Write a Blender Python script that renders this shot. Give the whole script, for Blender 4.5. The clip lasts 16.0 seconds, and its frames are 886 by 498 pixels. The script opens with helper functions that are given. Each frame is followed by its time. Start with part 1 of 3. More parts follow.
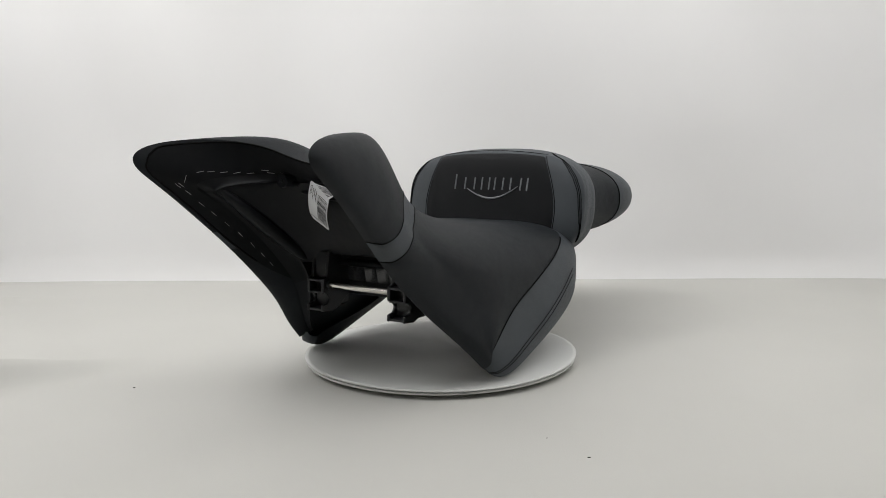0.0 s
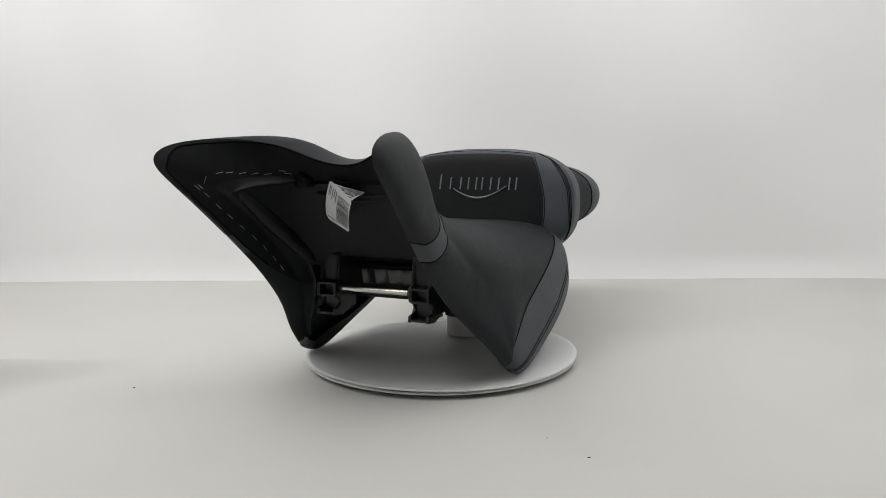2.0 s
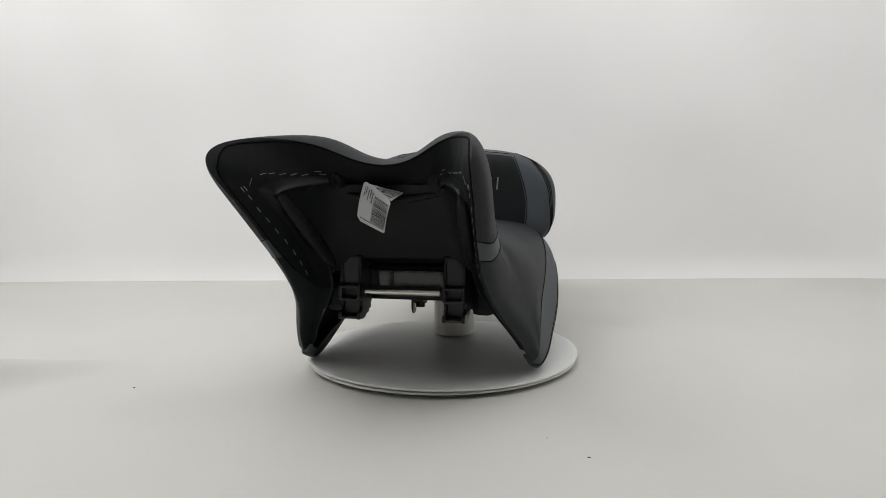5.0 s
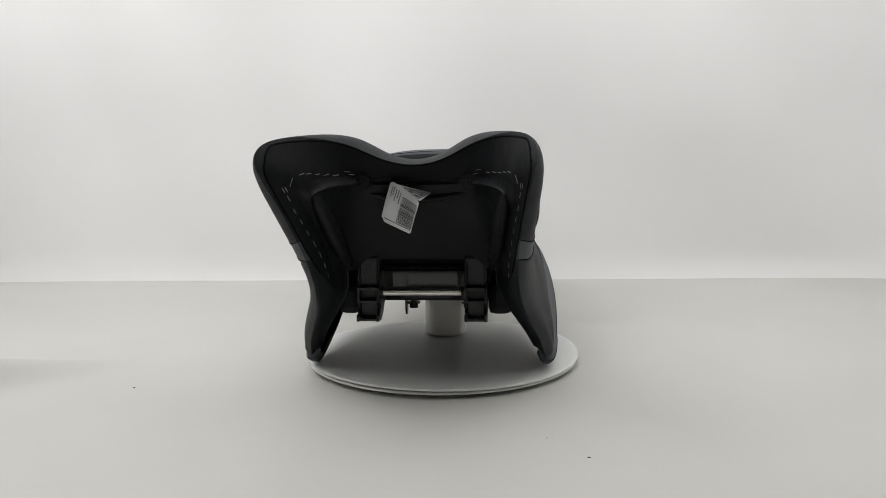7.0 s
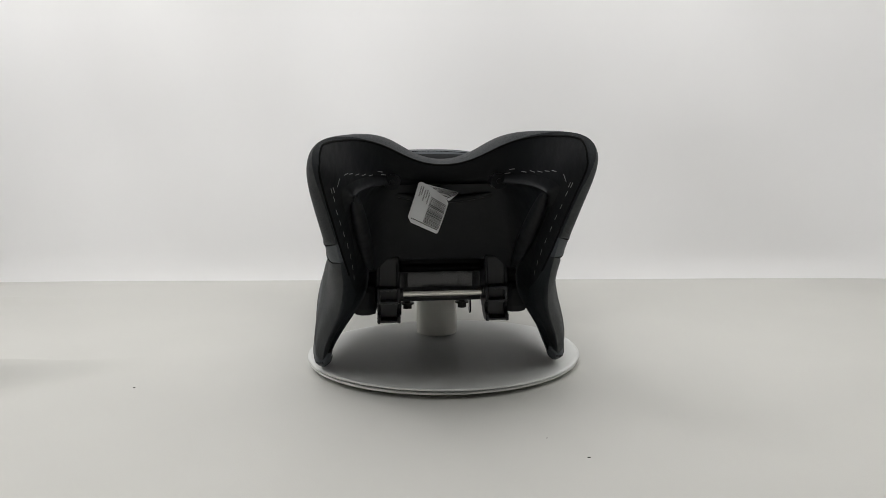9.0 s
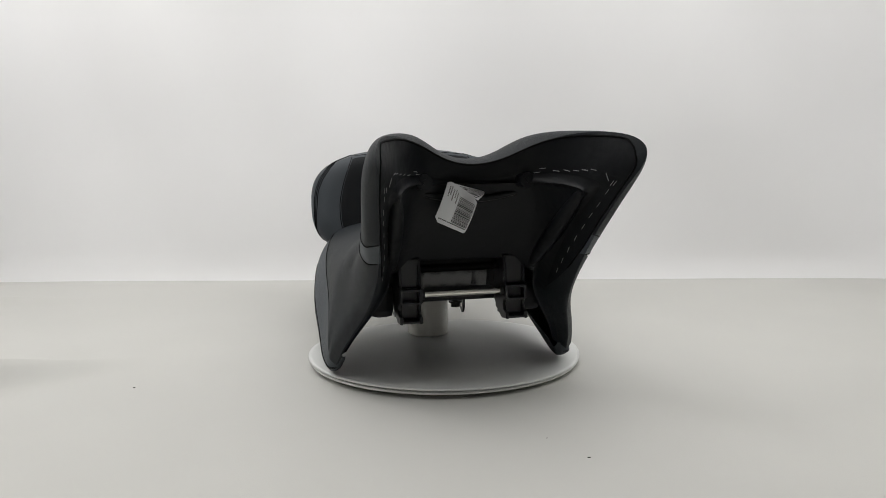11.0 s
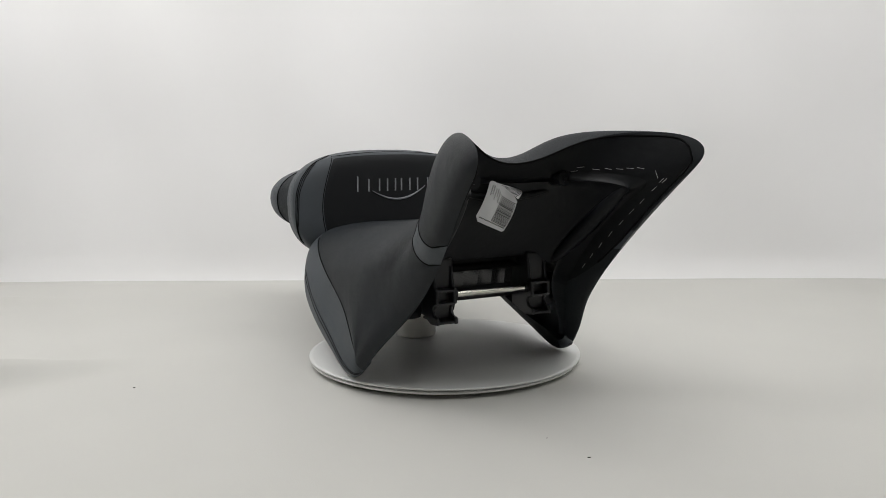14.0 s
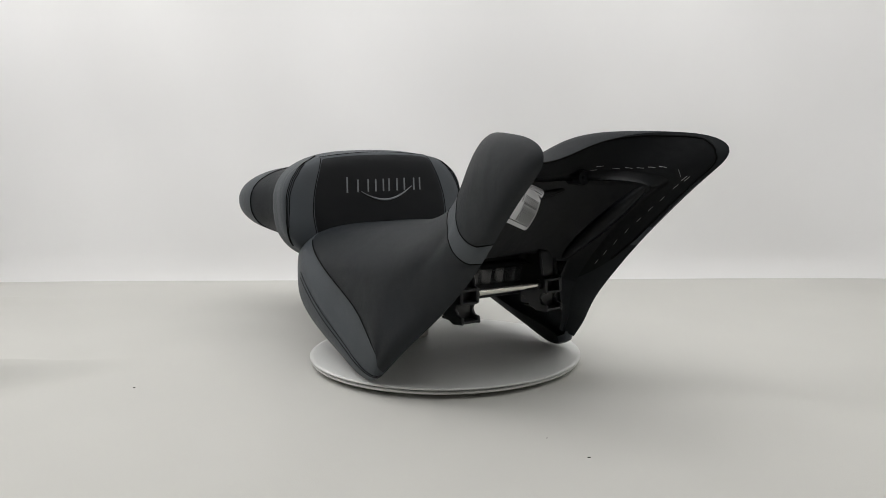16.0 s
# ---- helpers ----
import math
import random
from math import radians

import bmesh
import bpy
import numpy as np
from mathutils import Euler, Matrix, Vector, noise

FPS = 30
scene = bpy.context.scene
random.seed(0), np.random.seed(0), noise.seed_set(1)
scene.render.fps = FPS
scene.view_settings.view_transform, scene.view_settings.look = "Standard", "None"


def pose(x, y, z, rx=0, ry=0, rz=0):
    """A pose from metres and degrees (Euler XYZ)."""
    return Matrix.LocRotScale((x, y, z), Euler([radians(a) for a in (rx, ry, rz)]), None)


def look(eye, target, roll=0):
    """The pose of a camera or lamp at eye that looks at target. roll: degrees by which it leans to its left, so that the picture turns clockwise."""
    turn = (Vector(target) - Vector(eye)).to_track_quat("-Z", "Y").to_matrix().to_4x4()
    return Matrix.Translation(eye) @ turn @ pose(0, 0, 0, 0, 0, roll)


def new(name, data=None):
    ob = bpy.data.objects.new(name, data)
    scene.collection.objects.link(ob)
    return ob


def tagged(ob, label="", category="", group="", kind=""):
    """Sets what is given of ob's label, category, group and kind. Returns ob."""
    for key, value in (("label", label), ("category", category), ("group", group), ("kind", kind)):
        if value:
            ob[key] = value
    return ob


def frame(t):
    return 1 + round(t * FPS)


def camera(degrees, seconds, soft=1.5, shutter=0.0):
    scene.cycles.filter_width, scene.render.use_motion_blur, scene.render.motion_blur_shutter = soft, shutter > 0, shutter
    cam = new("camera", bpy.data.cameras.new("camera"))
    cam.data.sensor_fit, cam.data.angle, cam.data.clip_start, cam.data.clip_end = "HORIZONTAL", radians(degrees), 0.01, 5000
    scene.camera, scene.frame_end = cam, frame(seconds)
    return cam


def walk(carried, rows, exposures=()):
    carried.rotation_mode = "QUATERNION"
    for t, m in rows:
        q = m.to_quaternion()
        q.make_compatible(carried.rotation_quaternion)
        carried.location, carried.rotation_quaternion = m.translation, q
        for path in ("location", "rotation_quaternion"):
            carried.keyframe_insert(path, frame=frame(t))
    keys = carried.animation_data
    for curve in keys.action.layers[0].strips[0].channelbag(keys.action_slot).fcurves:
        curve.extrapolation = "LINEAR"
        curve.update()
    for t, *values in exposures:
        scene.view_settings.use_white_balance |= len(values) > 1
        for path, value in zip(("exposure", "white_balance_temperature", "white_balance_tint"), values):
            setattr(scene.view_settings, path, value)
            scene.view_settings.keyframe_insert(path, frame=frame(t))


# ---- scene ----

from mathutils.bvhtree import BVHTree

# ---- camera: stands still on a low stand before the turntable ----
cam = camera(59.03, 16.0, soft=0.8)
EYE = (0.0, -1.1473, 0.3028)
view = look(EYE, (0.0026 * 1.0, -1.1473 + 0.99120, 0.3028 - 0.13225), -0.585)
walk(cam, [(0, view), (16, view)], [(0, 0.0, 6500, 10), (16, 0.0, 6500, 10)])

# ---- light: soft boxes overhead, all unseen and assumed from the soft shading ----
world = bpy.data.worlds.new("studio")
world.use_nodes = True
world.node_tree.nodes["Background"].inputs[0].default_value = (0.75, 0.8, 0.85, 1)
world.node_tree.nodes["Background"].inputs[1].default_value = 0.15
scene.world = world


def softbox(name, eye, target, sx, sy, watts, colour):
    data = bpy.data.lights.new(name, "AREA")
    data.shape, data.size, data.size_y, data.energy, data.color = "RECTANGLE", sx, sy, watts, colour
    ob = new(name, data)
    ob.matrix_world = look(eye, target)
    return ob


softbox("softbox_left", (-1.45, -0.45, 1.65), (-0.5, 0.50, 0.3), 1.1, 1.6, 19.8, (1.0, 0.985, 0.97))
softbox("softbox_right", (1.45, -0.45, 1.65), (0.5, 0.50, 0.3), 1.1, 1.6, 12.8, (1.0, 0.985, 0.965))
# added lamp, no known source: lifts the upper part of the backdrop
softbox("backdrop_fill", (-0.3, -0.4, 2.05), (-0.2, 0.75, 1.35), 2.4, 0.7, 25.4, (0.99, 0.985, 0.99))


# ---- materials ----
def mat(name, colour, rough=0.5, metal=0.0, grain=0.0, grain_scale=900.0, blotch=0.12, blotch_scale=14.0,
        spec=0.5, coat=0.0, cells=False, soft=0.0, soft_scale=28.0):
    m = bpy.data.materials.new(name)
    m.use_nodes = True
    n, k = m.node_tree.nodes, m.node_tree.links
    b = n["Principled BSDF"]
    b.inputs["Roughness"].default_value, b.inputs["Metallic"].default_value = rough, metal
    b.inputs["Specular IOR Level"].default_value, b.inputs["Coat Weight"].default_value = spec, coat
    co = n.new("ShaderNodeTexCoord")
    big = n.new("ShaderNodeTexNoise")
    big.inputs["Scale"].default_value, big.inputs["Detail"].default_value = blotch_scale, 5
    k.new(co.outputs["Object"], big.inputs["Vector"])
    ramp = n.new("ShaderNodeValToRGB")
    lo, hi = [tuple(min(1, c * f) for c in colour) + (1,) for f in (1 - blotch, 1 + blotch)]
    ramp.color_ramp.elements[0].color, ramp.color_ramp.elements[1].color = lo, hi
    ramp.color_ramp.elements[0].position, ramp.color_ramp.elements[1].position = 0.3, 0.7
    k.new(big.outputs["Fac"], ramp.inputs["Fac"])
    k.new(ramp.outputs["Color"], b.inputs["Base Color"])
    rr = n.new("ShaderNodeMapRange")
    rr.inputs["To Min"].default_value, rr.inputs["To Max"].default_value = rough * 0.88, min(1, rough * 1.12)
    k.new(big.outputs["Fac"], rr.inputs["Value"])
    k.new(rr.outputs["Result"], b.inputs["Roughness"])
    if grain:
        fine = n.new("ShaderNodeTexVoronoi" if cells else "ShaderNodeTexNoise")
        fine.inputs["Scale"].default_value = grain_scale
        k.new(co.outputs["Object"], fine.inputs["Vector"])
        bump = n.new("ShaderNodeBump")
        bump.inputs["Strength"].default_value, bump.inputs["Distance"].default_value = grain, 0.0006
        k.new(fine.outputs["Distance" if cells else "Fac"], bump.inputs["Height"])
        if soft:
            wave = n.new("ShaderNodeTexNoise")
            wave.inputs["Scale"].default_value, wave.inputs["Detail"].default_value = soft_scale, 2
            k.new(co.outputs["Object"], wave.inputs["Vector"])
            slow = n.new("ShaderNodeBump")
            slow.inputs["Strength"].default_value, slow.inputs["Distance"].default_value = soft, 0.006
            k.new(wave.outputs["Fac"], slow.inputs["Height"])
            k.new(slow.outputs["Normal"], bump.inputs["Normal"])
        k.new(bump.outputs["Normal"], b.inputs["Normal"])
    return m


VINYL = mat("charcoal_vinyl", (0.0072, 0.0097, 0.0121), 0.58, spec=0.28, grain=0.35, grain_scale=1400, cells=True, soft=0.25)
GREY = mat("slate_grey_vinyl", (0.0435, 0.0508, 0.0580), 0.54, spec=0.38, grain=0.35, grain_scale=1400, cells=True, soft=0.25)
BLACK = mat("black_vinyl", (0.0040, 0.0049, 0.0060), 0.62, spec=0.2, grain=0.35, grain_scale=1400, cells=True, soft=0.25)
LINER = mat("black_wrap_cloth", (0.0042, 0.0050, 0.0060), 0.55, spec=0.15, grain=0.2, grain_scale=600, soft=0.22, soft_scale=40)
PLASTIC = mat("black_moulded_plastic", (0.0042, 0.0050, 0.0063), 0.46, spec=0.22, grain=0.05, grain_scale=300, soft=0.3, soft_scale=35)
GLOSS = mat("polished_grey_plastic", (0.018, 0.019, 0.022), 0.2, spec=0.8)
BRACKET = mat("satin_black_plastic", (0.0075, 0.0082, 0.0095), 0.34, spec=0.42, grain=0.05, grain_scale=300)
# stitching thread, darkened so seam cords also carry the shade of the crevices
THREADSHADE = mat("black_thread_seam_shade", (0.0022, 0.0022, 0.0025), 0.8, spec=0.1)
STITCH = mat("grey_embroidery_thread", (0.16, 0.17, 0.18), 0.45, grain=0.5, grain_scale=2500)
STEEL = mat("bright_steel", (0.75, 0.73, 0.68), 0.22, metal=1.0, blotch=0.06)
BOLT = mat("dull_zinc", (0.06, 0.059, 0.056), 0.5, metal=1.0)
STAPLE = mat("staple_wire", (0.33, 0.33, 0.33), 0.5, metal=0.7)
PVC = mat("white_plastic_pipe", (0.78, 0.77, 0.72), 0.25, blotch=0.03)
BOARD = mat("white_board", (0.63, 0.638, 0.62), 0.5, blotch=0.02, grain=0.1, grain_scale=200)
PAPER = mat("label_paper", (0.72, 0.73, 0.74), 0.5, blotch=0.05)
INK = mat("label_ink", (0.012, 0.012, 0.013), 0.6)
CLOTH = mat("white_cloth", (0.510, 0.507, 0.477), 0.75, blotch=0.03, blotch_scale=3.0, grain=0.25, grain_scale=700)
SWEEP = mat("white_backdrop", (0.80, 0.798, 0.795), 0.6, blotch=0.02, blotch_scale=2.2, grain=0.08, grain_scale=40)
SPECK = mat("dirt_speck", (0.05, 0.045, 0.04), 0.9)
BOUNCEWALL = mat("bounce_wall", (0.6, 0.6, 0.59), 0.8)


# ---- mesh helpers ----
XO = -0.0115  # the seat sits a little off the turning axis
SHIFT = {"motorcycle_seat": (XO, 0, 0), "paper_label": (XO, 0, 0)}


def part(name, data, material, parent, label=""):
    """Links a mesh, or a bmesh, as one object under a thing or a part."""
    if isinstance(data, bmesh.types.BMesh):
        me = bpy.data.meshes.new(name)
        data.to_mesh(me)
        data.free()
        data = me
    data.materials.clear()
    data.materials.append(material)
    ob = new(name, data)
    ob.parent, ob.location = parent, SHIFT.get(parent.name, (0, 0, 0))
    if label:
        tagged(ob, label)
    return ob


def grid_mesh(name, P, close_u=False, smooth=True, flip=False):
    """A mesh over an array of points [rows][columns][3]."""
    a, b = P.shape[:2]
    faces = []
    for i in range(a - 1):
        for j in range(b if close_u else b - 1):
            q = (i * b + j, i * b + (j + 1) % b, (i + 1) * b + (j + 1) % b, (i + 1) * b + j)
            faces.append(q[::-1] if flip else q)
    me = bpy.data.meshes.new(name)
    me.from_pydata([tuple(map(float, p)) for p in P.reshape(-1, 3)], [], faces)
    if smooth:
        me.polygons.foreach_set("use_smooth", [True] * len(me.polygons))
    me.update()
    return me


def spline(N, x, axis=0):
    """Values at the places x (in index units) of a smooth curve through the rows of N."""
    N = np.moveaxis(np.asarray(N, float), axis, 0)
    n = len(N)
    x = np.clip(np.asarray(x, float), 0, n - 1)
    i = np.minimum(x.astype(int), n - 2)
    f = (x - i).reshape((-1,) + (1,) * (N.ndim - 1))
    p1, p2 = N[i], N[i + 1]
    p0 = np.where((i > 0).reshape(f.shape), N[np.maximum(i - 1, 0)], 2 * p1 - p2)
    p3 = np.where((i < n - 2).reshape(f.shape), N[np.minimum(i + 2, n - 1)], 2 * p2 - p1)
    out = 0.5 * (2 * p1 + (p2 - p0) * f + (2 * p0 - 5 * p1 + 4 * p2 - p3) * f ** 2 + (3 * p1 - p0 - 3 * p2 + p3) * f ** 3)
    return np.moveaxis(out, 0, axis)


def skin(N, x, axis=0):
    """Values at the places x of a soft curve drawn towards the rows of N, and through its ends."""
    N = np.moveaxis(np.asarray(N, float), axis, 0)
    n = len(N)
    x = np.clip(np.asarray(x, float), 0, n - 1)
    i = np.minimum(x.astype(int), n - 2)
    f = (x - i).reshape((-1,) + (1,) * (N.ndim - 1))
    E = np.concatenate([2 * N[:1] - N[1:2], N, 2 * N[-1:] - N[-2:-1]])
    out = ((1 - f) ** 3 * E[i] + (3 * f ** 3 - 6 * f ** 2 + 4) * E[i + 1] + (-3 * f ** 3 + 3 * f ** 2 + 3 * f + 1) * E[i + 2] + f ** 3 * E[i + 3]) / 6
    return np.moveaxis(out, 0, axis)


def tube(name, path, radius, sides=6, closed=False):
    """A round cord along a line of points; radius may be one number or one for each point."""
    path = np.asarray(path, float)
    n = len(path)
    rings = []
    for i in range(n):
        t = path[(i + 1) % n if closed else min(i + 1, n - 1)] - path[i - 1 if closed else max(i - 1, 0)]
        t = Vector(t).normalized()
        a = t.cross(Vector((0, 0, 1)) if abs(t.z) < 0.9 else Vector((1, 0, 0))).normalized()
        b = t.cross(a)
        r = float(radius[i]) if hasattr(radius, "__len__") else radius
        rings.append([Vector(path[i]) + r * (math.cos(w) * a + math.sin(w) * b)
                      for w in (2 * math.pi * k / sides for k in range(sides))])
    P = np.array([[tuple(v) for v in r] for r in rings])
    if closed:
        P = np.concatenate([P, P[:1]])
    return grid_mesh(name, P, close_u=True)


def box(bm, lo, hi, bevel=0.002):
    """Adds a box with eased edges between two corners."""
    c = [(a + b) / 2 for a, b in zip(lo, hi)]
    d = [b - a for a, b in zip(lo, hi)]
    got = bmesh.ops.create_cube(bm, size=1, matrix=Matrix.Translation(c) @ Matrix.Diagonal((*d, 1)))
    if bevel:
        edges = {e for v in got["verts"] for e in v.link_edges}
        bmesh.ops.bevel(bm, geom=list(edges), offset=bevel, segments=2, affect="EDGES", profile=0.6)
    return bm


def rod(bm, a, b, r1, r2=None, sides=24):
    a, b = Vector(a), Vector(b)
    m = Matrix.Translation((a + b) / 2) @ (b - a).to_track_quat("Z", "Y").to_matrix().to_4x4()
    bmesh.ops.create_cone(bm, cap_ends=True, segments=sides, radius1=r1, radius2=r1 if r2 is None else r2,
                          depth=(b - a).length, matrix=m)
    return bm


def thing(name, label, category, group=""):
    return tagged(new(name), label, category, group)


# ---- the setting: a paper sweep on a table, inside an unseen pale room ----
GZ = -0.014
SPECKS = [(-0.409, -0.141, .0013), (0.148, -0.389, .0012), (0.113, -0.334, .0007)]
BY = 0.662
xs = np.unique(np.round(np.concatenate([np.linspace(-3, 3, 41), np.linspace(-1.3, 1.3, 157)]), 4))


def fold(x, y, a, b, height, width):
    """Height of a soft ridge that runs from a to b and dies away towards b."""
    a, b, p = np.array(a), np.array(b), np.array((x, y))
    t = np.dot(p - a, b - a) / np.dot(b - a, b - a)
    d = np.linalg.norm(p - a - t * (b - a))
    k = 1.0 if t < 0 else max(0.0, 1 - t)
    return height * k * k * (3 - 2 * k) * math.exp(-(d / width) ** 2)


def sheet_height(x, y):
    h = fold(x, y, (-.665, -.195), (-.455, .03), .050, .030) + fold(x, y, (-.95, .44), (-.70, .47), .014, .03)
    h += .0012 * (1 + noise.noise(Vector((x * 2.3, y * 3.1, .3)))) * min(1, max(0, math.hypot(x, y) - .28) * 4)
    return h


CR = 0.03
line = [(y, 0.0) for y in np.linspace(-1.30, BY - CR + .004, 112)]
line += [(BY - CR + .0042 + CR * math.sin(a), CR - CR * math.cos(a)) for a in np.linspace(.08, 1.0, 12)]
P = np.array([[(x, y - .03 * x * max(0, y / BY) ** 4 - .22 * max(0, abs(x) - .85) ** 2 * (1 if h > 0 else max(0, y)), GZ + h + sheet_height(x, y)) for x in xs] for y, h in line])
ground = new("ground", grid_mesh("ground", P))
ground.data.materials.append(CLOTH)
tagged(ground, "off-white cloth table cover with a few soft folds", "table cover", kind="structure")

# the paper flares forward a little where it meets the cloth
prof = [(BY + .0005 - .009 * max(0, (.06 - z) / .06) ** 2, z) for z in [GZ - .012, -.01, 0, .008, .016, .024, .032, .04, .05] + list(np.linspace(.06, 2.4, 60))]
P = np.array([[(x, y, z) for x in xs] for y, z in prof])
for row in P:
    for p in row:
        f = min(1.0, max(0.0, (p[2] - .03) / .3))
        p[1] += f * (.034 * noise.noise(Vector((p[0] * 1.9, .4, p[2] * 1.2))) + .018 * noise.noise(Vector((p[0] * 4.5 + p[2] * 1.6, 2.4, p[2] * 1.4))))
        p[1] -= .03 * p[0] + .22 * max(0, abs(p[0]) - .85) ** 2
backdrop = new("backdrop", grid_mesh("backdrop", P))
backdrop.data.materials.append(SWEEP)
tagged(backdrop, "white hanging paper backdrop with soft ripples", "backdrop", kind="structure")


def slab(name, lo, hi, material, label):
    ob = new(name, bpy.data.meshes.new(name))
    bm = box(bmesh.new(), lo, hi, 0)
    bm.to_mesh(ob.data)
    bm.free()
    ob.data.materials.append(material)
    return tagged(ob, label, name.split("_")[0], kind="structure")


# assumed walls, floor and ceiling, never in view, pale to throw light back
slab("wall_south", (-3.1, -3.4, -0.8), (3.1, -3.25, 2.5), BOUNCEWALL, "plain pale wall behind the camera, unseen, added to bounce light")
slab("wall_west", (-3.15, -3.3, -0.8), (-3.02, 0.9, 2.5), BOUNCEWALL, "plain pale side wall, unseen, added to bounce light")
slab("wall_east", (3.02, -3.3, -0.8), (3.15, 0.9, 2.5), BOUNCEWALL, "plain pale side wall, unseen, added to bounce light")
slab("table_top", (-1.6, -1.29, GZ - .05), (1.6, BY - .03, GZ - .004), BOARD, "white table top under the cloth")
for x in (-1.5, 1.45):
    for y in (-1.25, BY - .1):
        slab("table_leg", (x, y, -.8), (x + .05, y + .05, GZ - .05), BOARD, "square white table leg under the table top")
slab("floor", (-3.1, -3.3, -0.9), (3.1, 0.9, -0.8), BOUNCEWALL, "plain pale floor below the table, unseen, added to close the set")
# two added reflectors out of view, to fill the shade under the seat
for sx in (-1, 1):
    slab("backdrop", (min(sx * 1.24, sx * 1.25), -.45, GZ), (max(sx * 1.24, sx * 1.25), .54, 1.05), SWEEP, "unseen white side screen, added to bounce light under the seat")
slab("ceiling", (-3.1, -3.3, 2.42), (3.1, 0.9, 2.5), BOUNCEWALL, "plain pale ceiling, unseen, added to bounce light")

# ---- turntable ----
turntable = thing("turntable", "round white display turntable with a card top", "turntable")
R = 0.2


def disc_mesh(radius, z, thick, warp):
    rad = [0, 0.5, 0.85, 0.97, 1.0, 1.0, 0.985, 0]
    hts = [0, 0, 0, 0, -0.0006, -thick + 0.0006, -thick, -thick]
    ang = np.linspace(0, 2 * math.pi, 96, endpoint=False)
    P = []
    for r, h in zip(rad, hts):
        P.append([(.0016 + radius * r * math.cos(a), -.006 + radius * r * math.sin(a),
                   z + h + warp * r * r * (math.sin(2 * a + 0.6) + 0.5 * math.sin(3 * a))) for a in ang])
    return grid_mesh("disc", np.array(P), close_u=True, flip=True)


part("card_top", disc_mesh(R, 0.0, 0.0022, 0.0012), BOARD, turntable)
part("platter", disc_mesh(R - 0.002, -0.0042, 0.0035, 0.0004), BOARD, turntable)
part("base", rod(bmesh.new(), (0, 0, GZ), (0, 0, -0.0075), 0.13, sides=64), BOARD, turntable)

# ---- pipe stand ----
PX, PY = -0.001, 0.098
pipe_stand = thing("pipe_stand", "short white plastic pipe standing on the turntable", "stand")
ang = np.linspace(0, 2 * math.pi, 48, endpoint=False)
prof = [(0.0285, 0.10), (0.0325, 0.10), (0.0325, 0.003), (0.032, 0.0015), (0.0285, 0.0015), (0.0285, 0.10)]
part("pipe", grid_mesh("pipe", np.array([[(PX + r * math.cos(a), PY + r * math.sin(a), z) for a in ang] for r, z in prof]),
                       close_u=True, smooth=False, flip=True), PVC, pipe_stand)

# ---- motorcycle seat ----
seat = thing("motorcycle_seat", "two-tone grey and black stitched vinyl motorcycle seat standing on a pipe", "motorcycle seat")


def half(*pts):
    """A cross profile given for one side, from the middle outwards, mirrored to both."""
    p = np.array(pts, float)
    return np.concatenate([p[:0:-1] * (-1, 1, 1), p])


# profiles across the rider's cushion, from the front edge to the seam
RIM = half((0, -.2349, .2767), (.0446, -.2445, .2848), (.0821, -.2728, .3099), (.1197, -.3406, .314),
           (.1349, -.4, .3044), (.1356, -.41, .2832), (.1298, -.3666, .2534), (.1217, -.3101, .2012),
           (.1178, -.2555, .1466), (.1267, -.2077, .1032), (.1422, -.1759, .0728), (.155, -.1491, .0459),
           (.1598, -.1265, .0208))
V1 = half((0, -.2162, .2835), (.0414, -.2252, .292), (.0761, -.2483, .3177), (.1115, -.3102, .3159),
          (.1387, -.3738, .3078), (.1502, -.391, .2823), (.1475, -.3531, .2455), (.1371, -.2965, .1934),
          (.1267, -.2434, .144), (.1374, -.1949, .1074), (.1511, -.1662, .0775), (.1602, -.1433, .0499),
          (.166, -.1241, .0252))
V2 = half((0, -.1889, .2847), (.0362, -.1945, .2922), (.0637, -.2076, .3141), (.0972, -.2385, .3171),
          (.1223, -.2662, .3054), (.1372, -.2766, .2756), (.1369, -.2689, .2364), (.1388, -.2438, .1829),
          (.1391, -.1963, .1346), (.1456, -.1673, .1015), (.1572, -.1519, .0751), (.1651, -.1364, .0499),
          (.1691, -.1229, .0303))
V3 = half((0, -.1294, .2384), (.0329, -.135, .2404), (.0591, -.1611, .2449), (.0835, -.182, .2465),
          (.1049, -.2085, .2359), (.1185, -.2235, .2173), (.1249, -.2233, .1935), (.1359, -.1972, .1638),
          (.1473, -.1548, .1291), (.1544, -.1355, .0984), (.1623, -.1299, .0743), (.167, -.1267, .0522),
          (.1683, -.1217, .0369))
VC = half((0, -.095, .2144), (.0312, -.1007, .2143), (.0568, -.1221, .2141), (.0806, -.1526, .2132),
          (.101, -.1762, .208), (.1182, -.1912, .2009), (.1337, -.194, .1894), (.1459, -.1732, .1638),
          (.1538, -.1304, .1285), (.1601, -.1176, .0993), (.1665, -.1193, .0761), (.1698, -.1231, .0552),
          (.1695, -.1221, .0415))
V4 = half((0, -.0305, .1959), (.0306, -.0312, .1953), (.0611, -.0424, .1937), (.0866, -.0544, .1883),
          (.1108, -.0669, .1804), (.1318, -.0755, .1707), (.1475, -.0815, .1584), (.1595, -.0825, .1404),
          (.1623, -.0828, .121), (.1649, -.0931, .0986), (.1685, -.1044, .0762), (.1704, -.1146, .0558),
          (.1689, -.1218, .043))
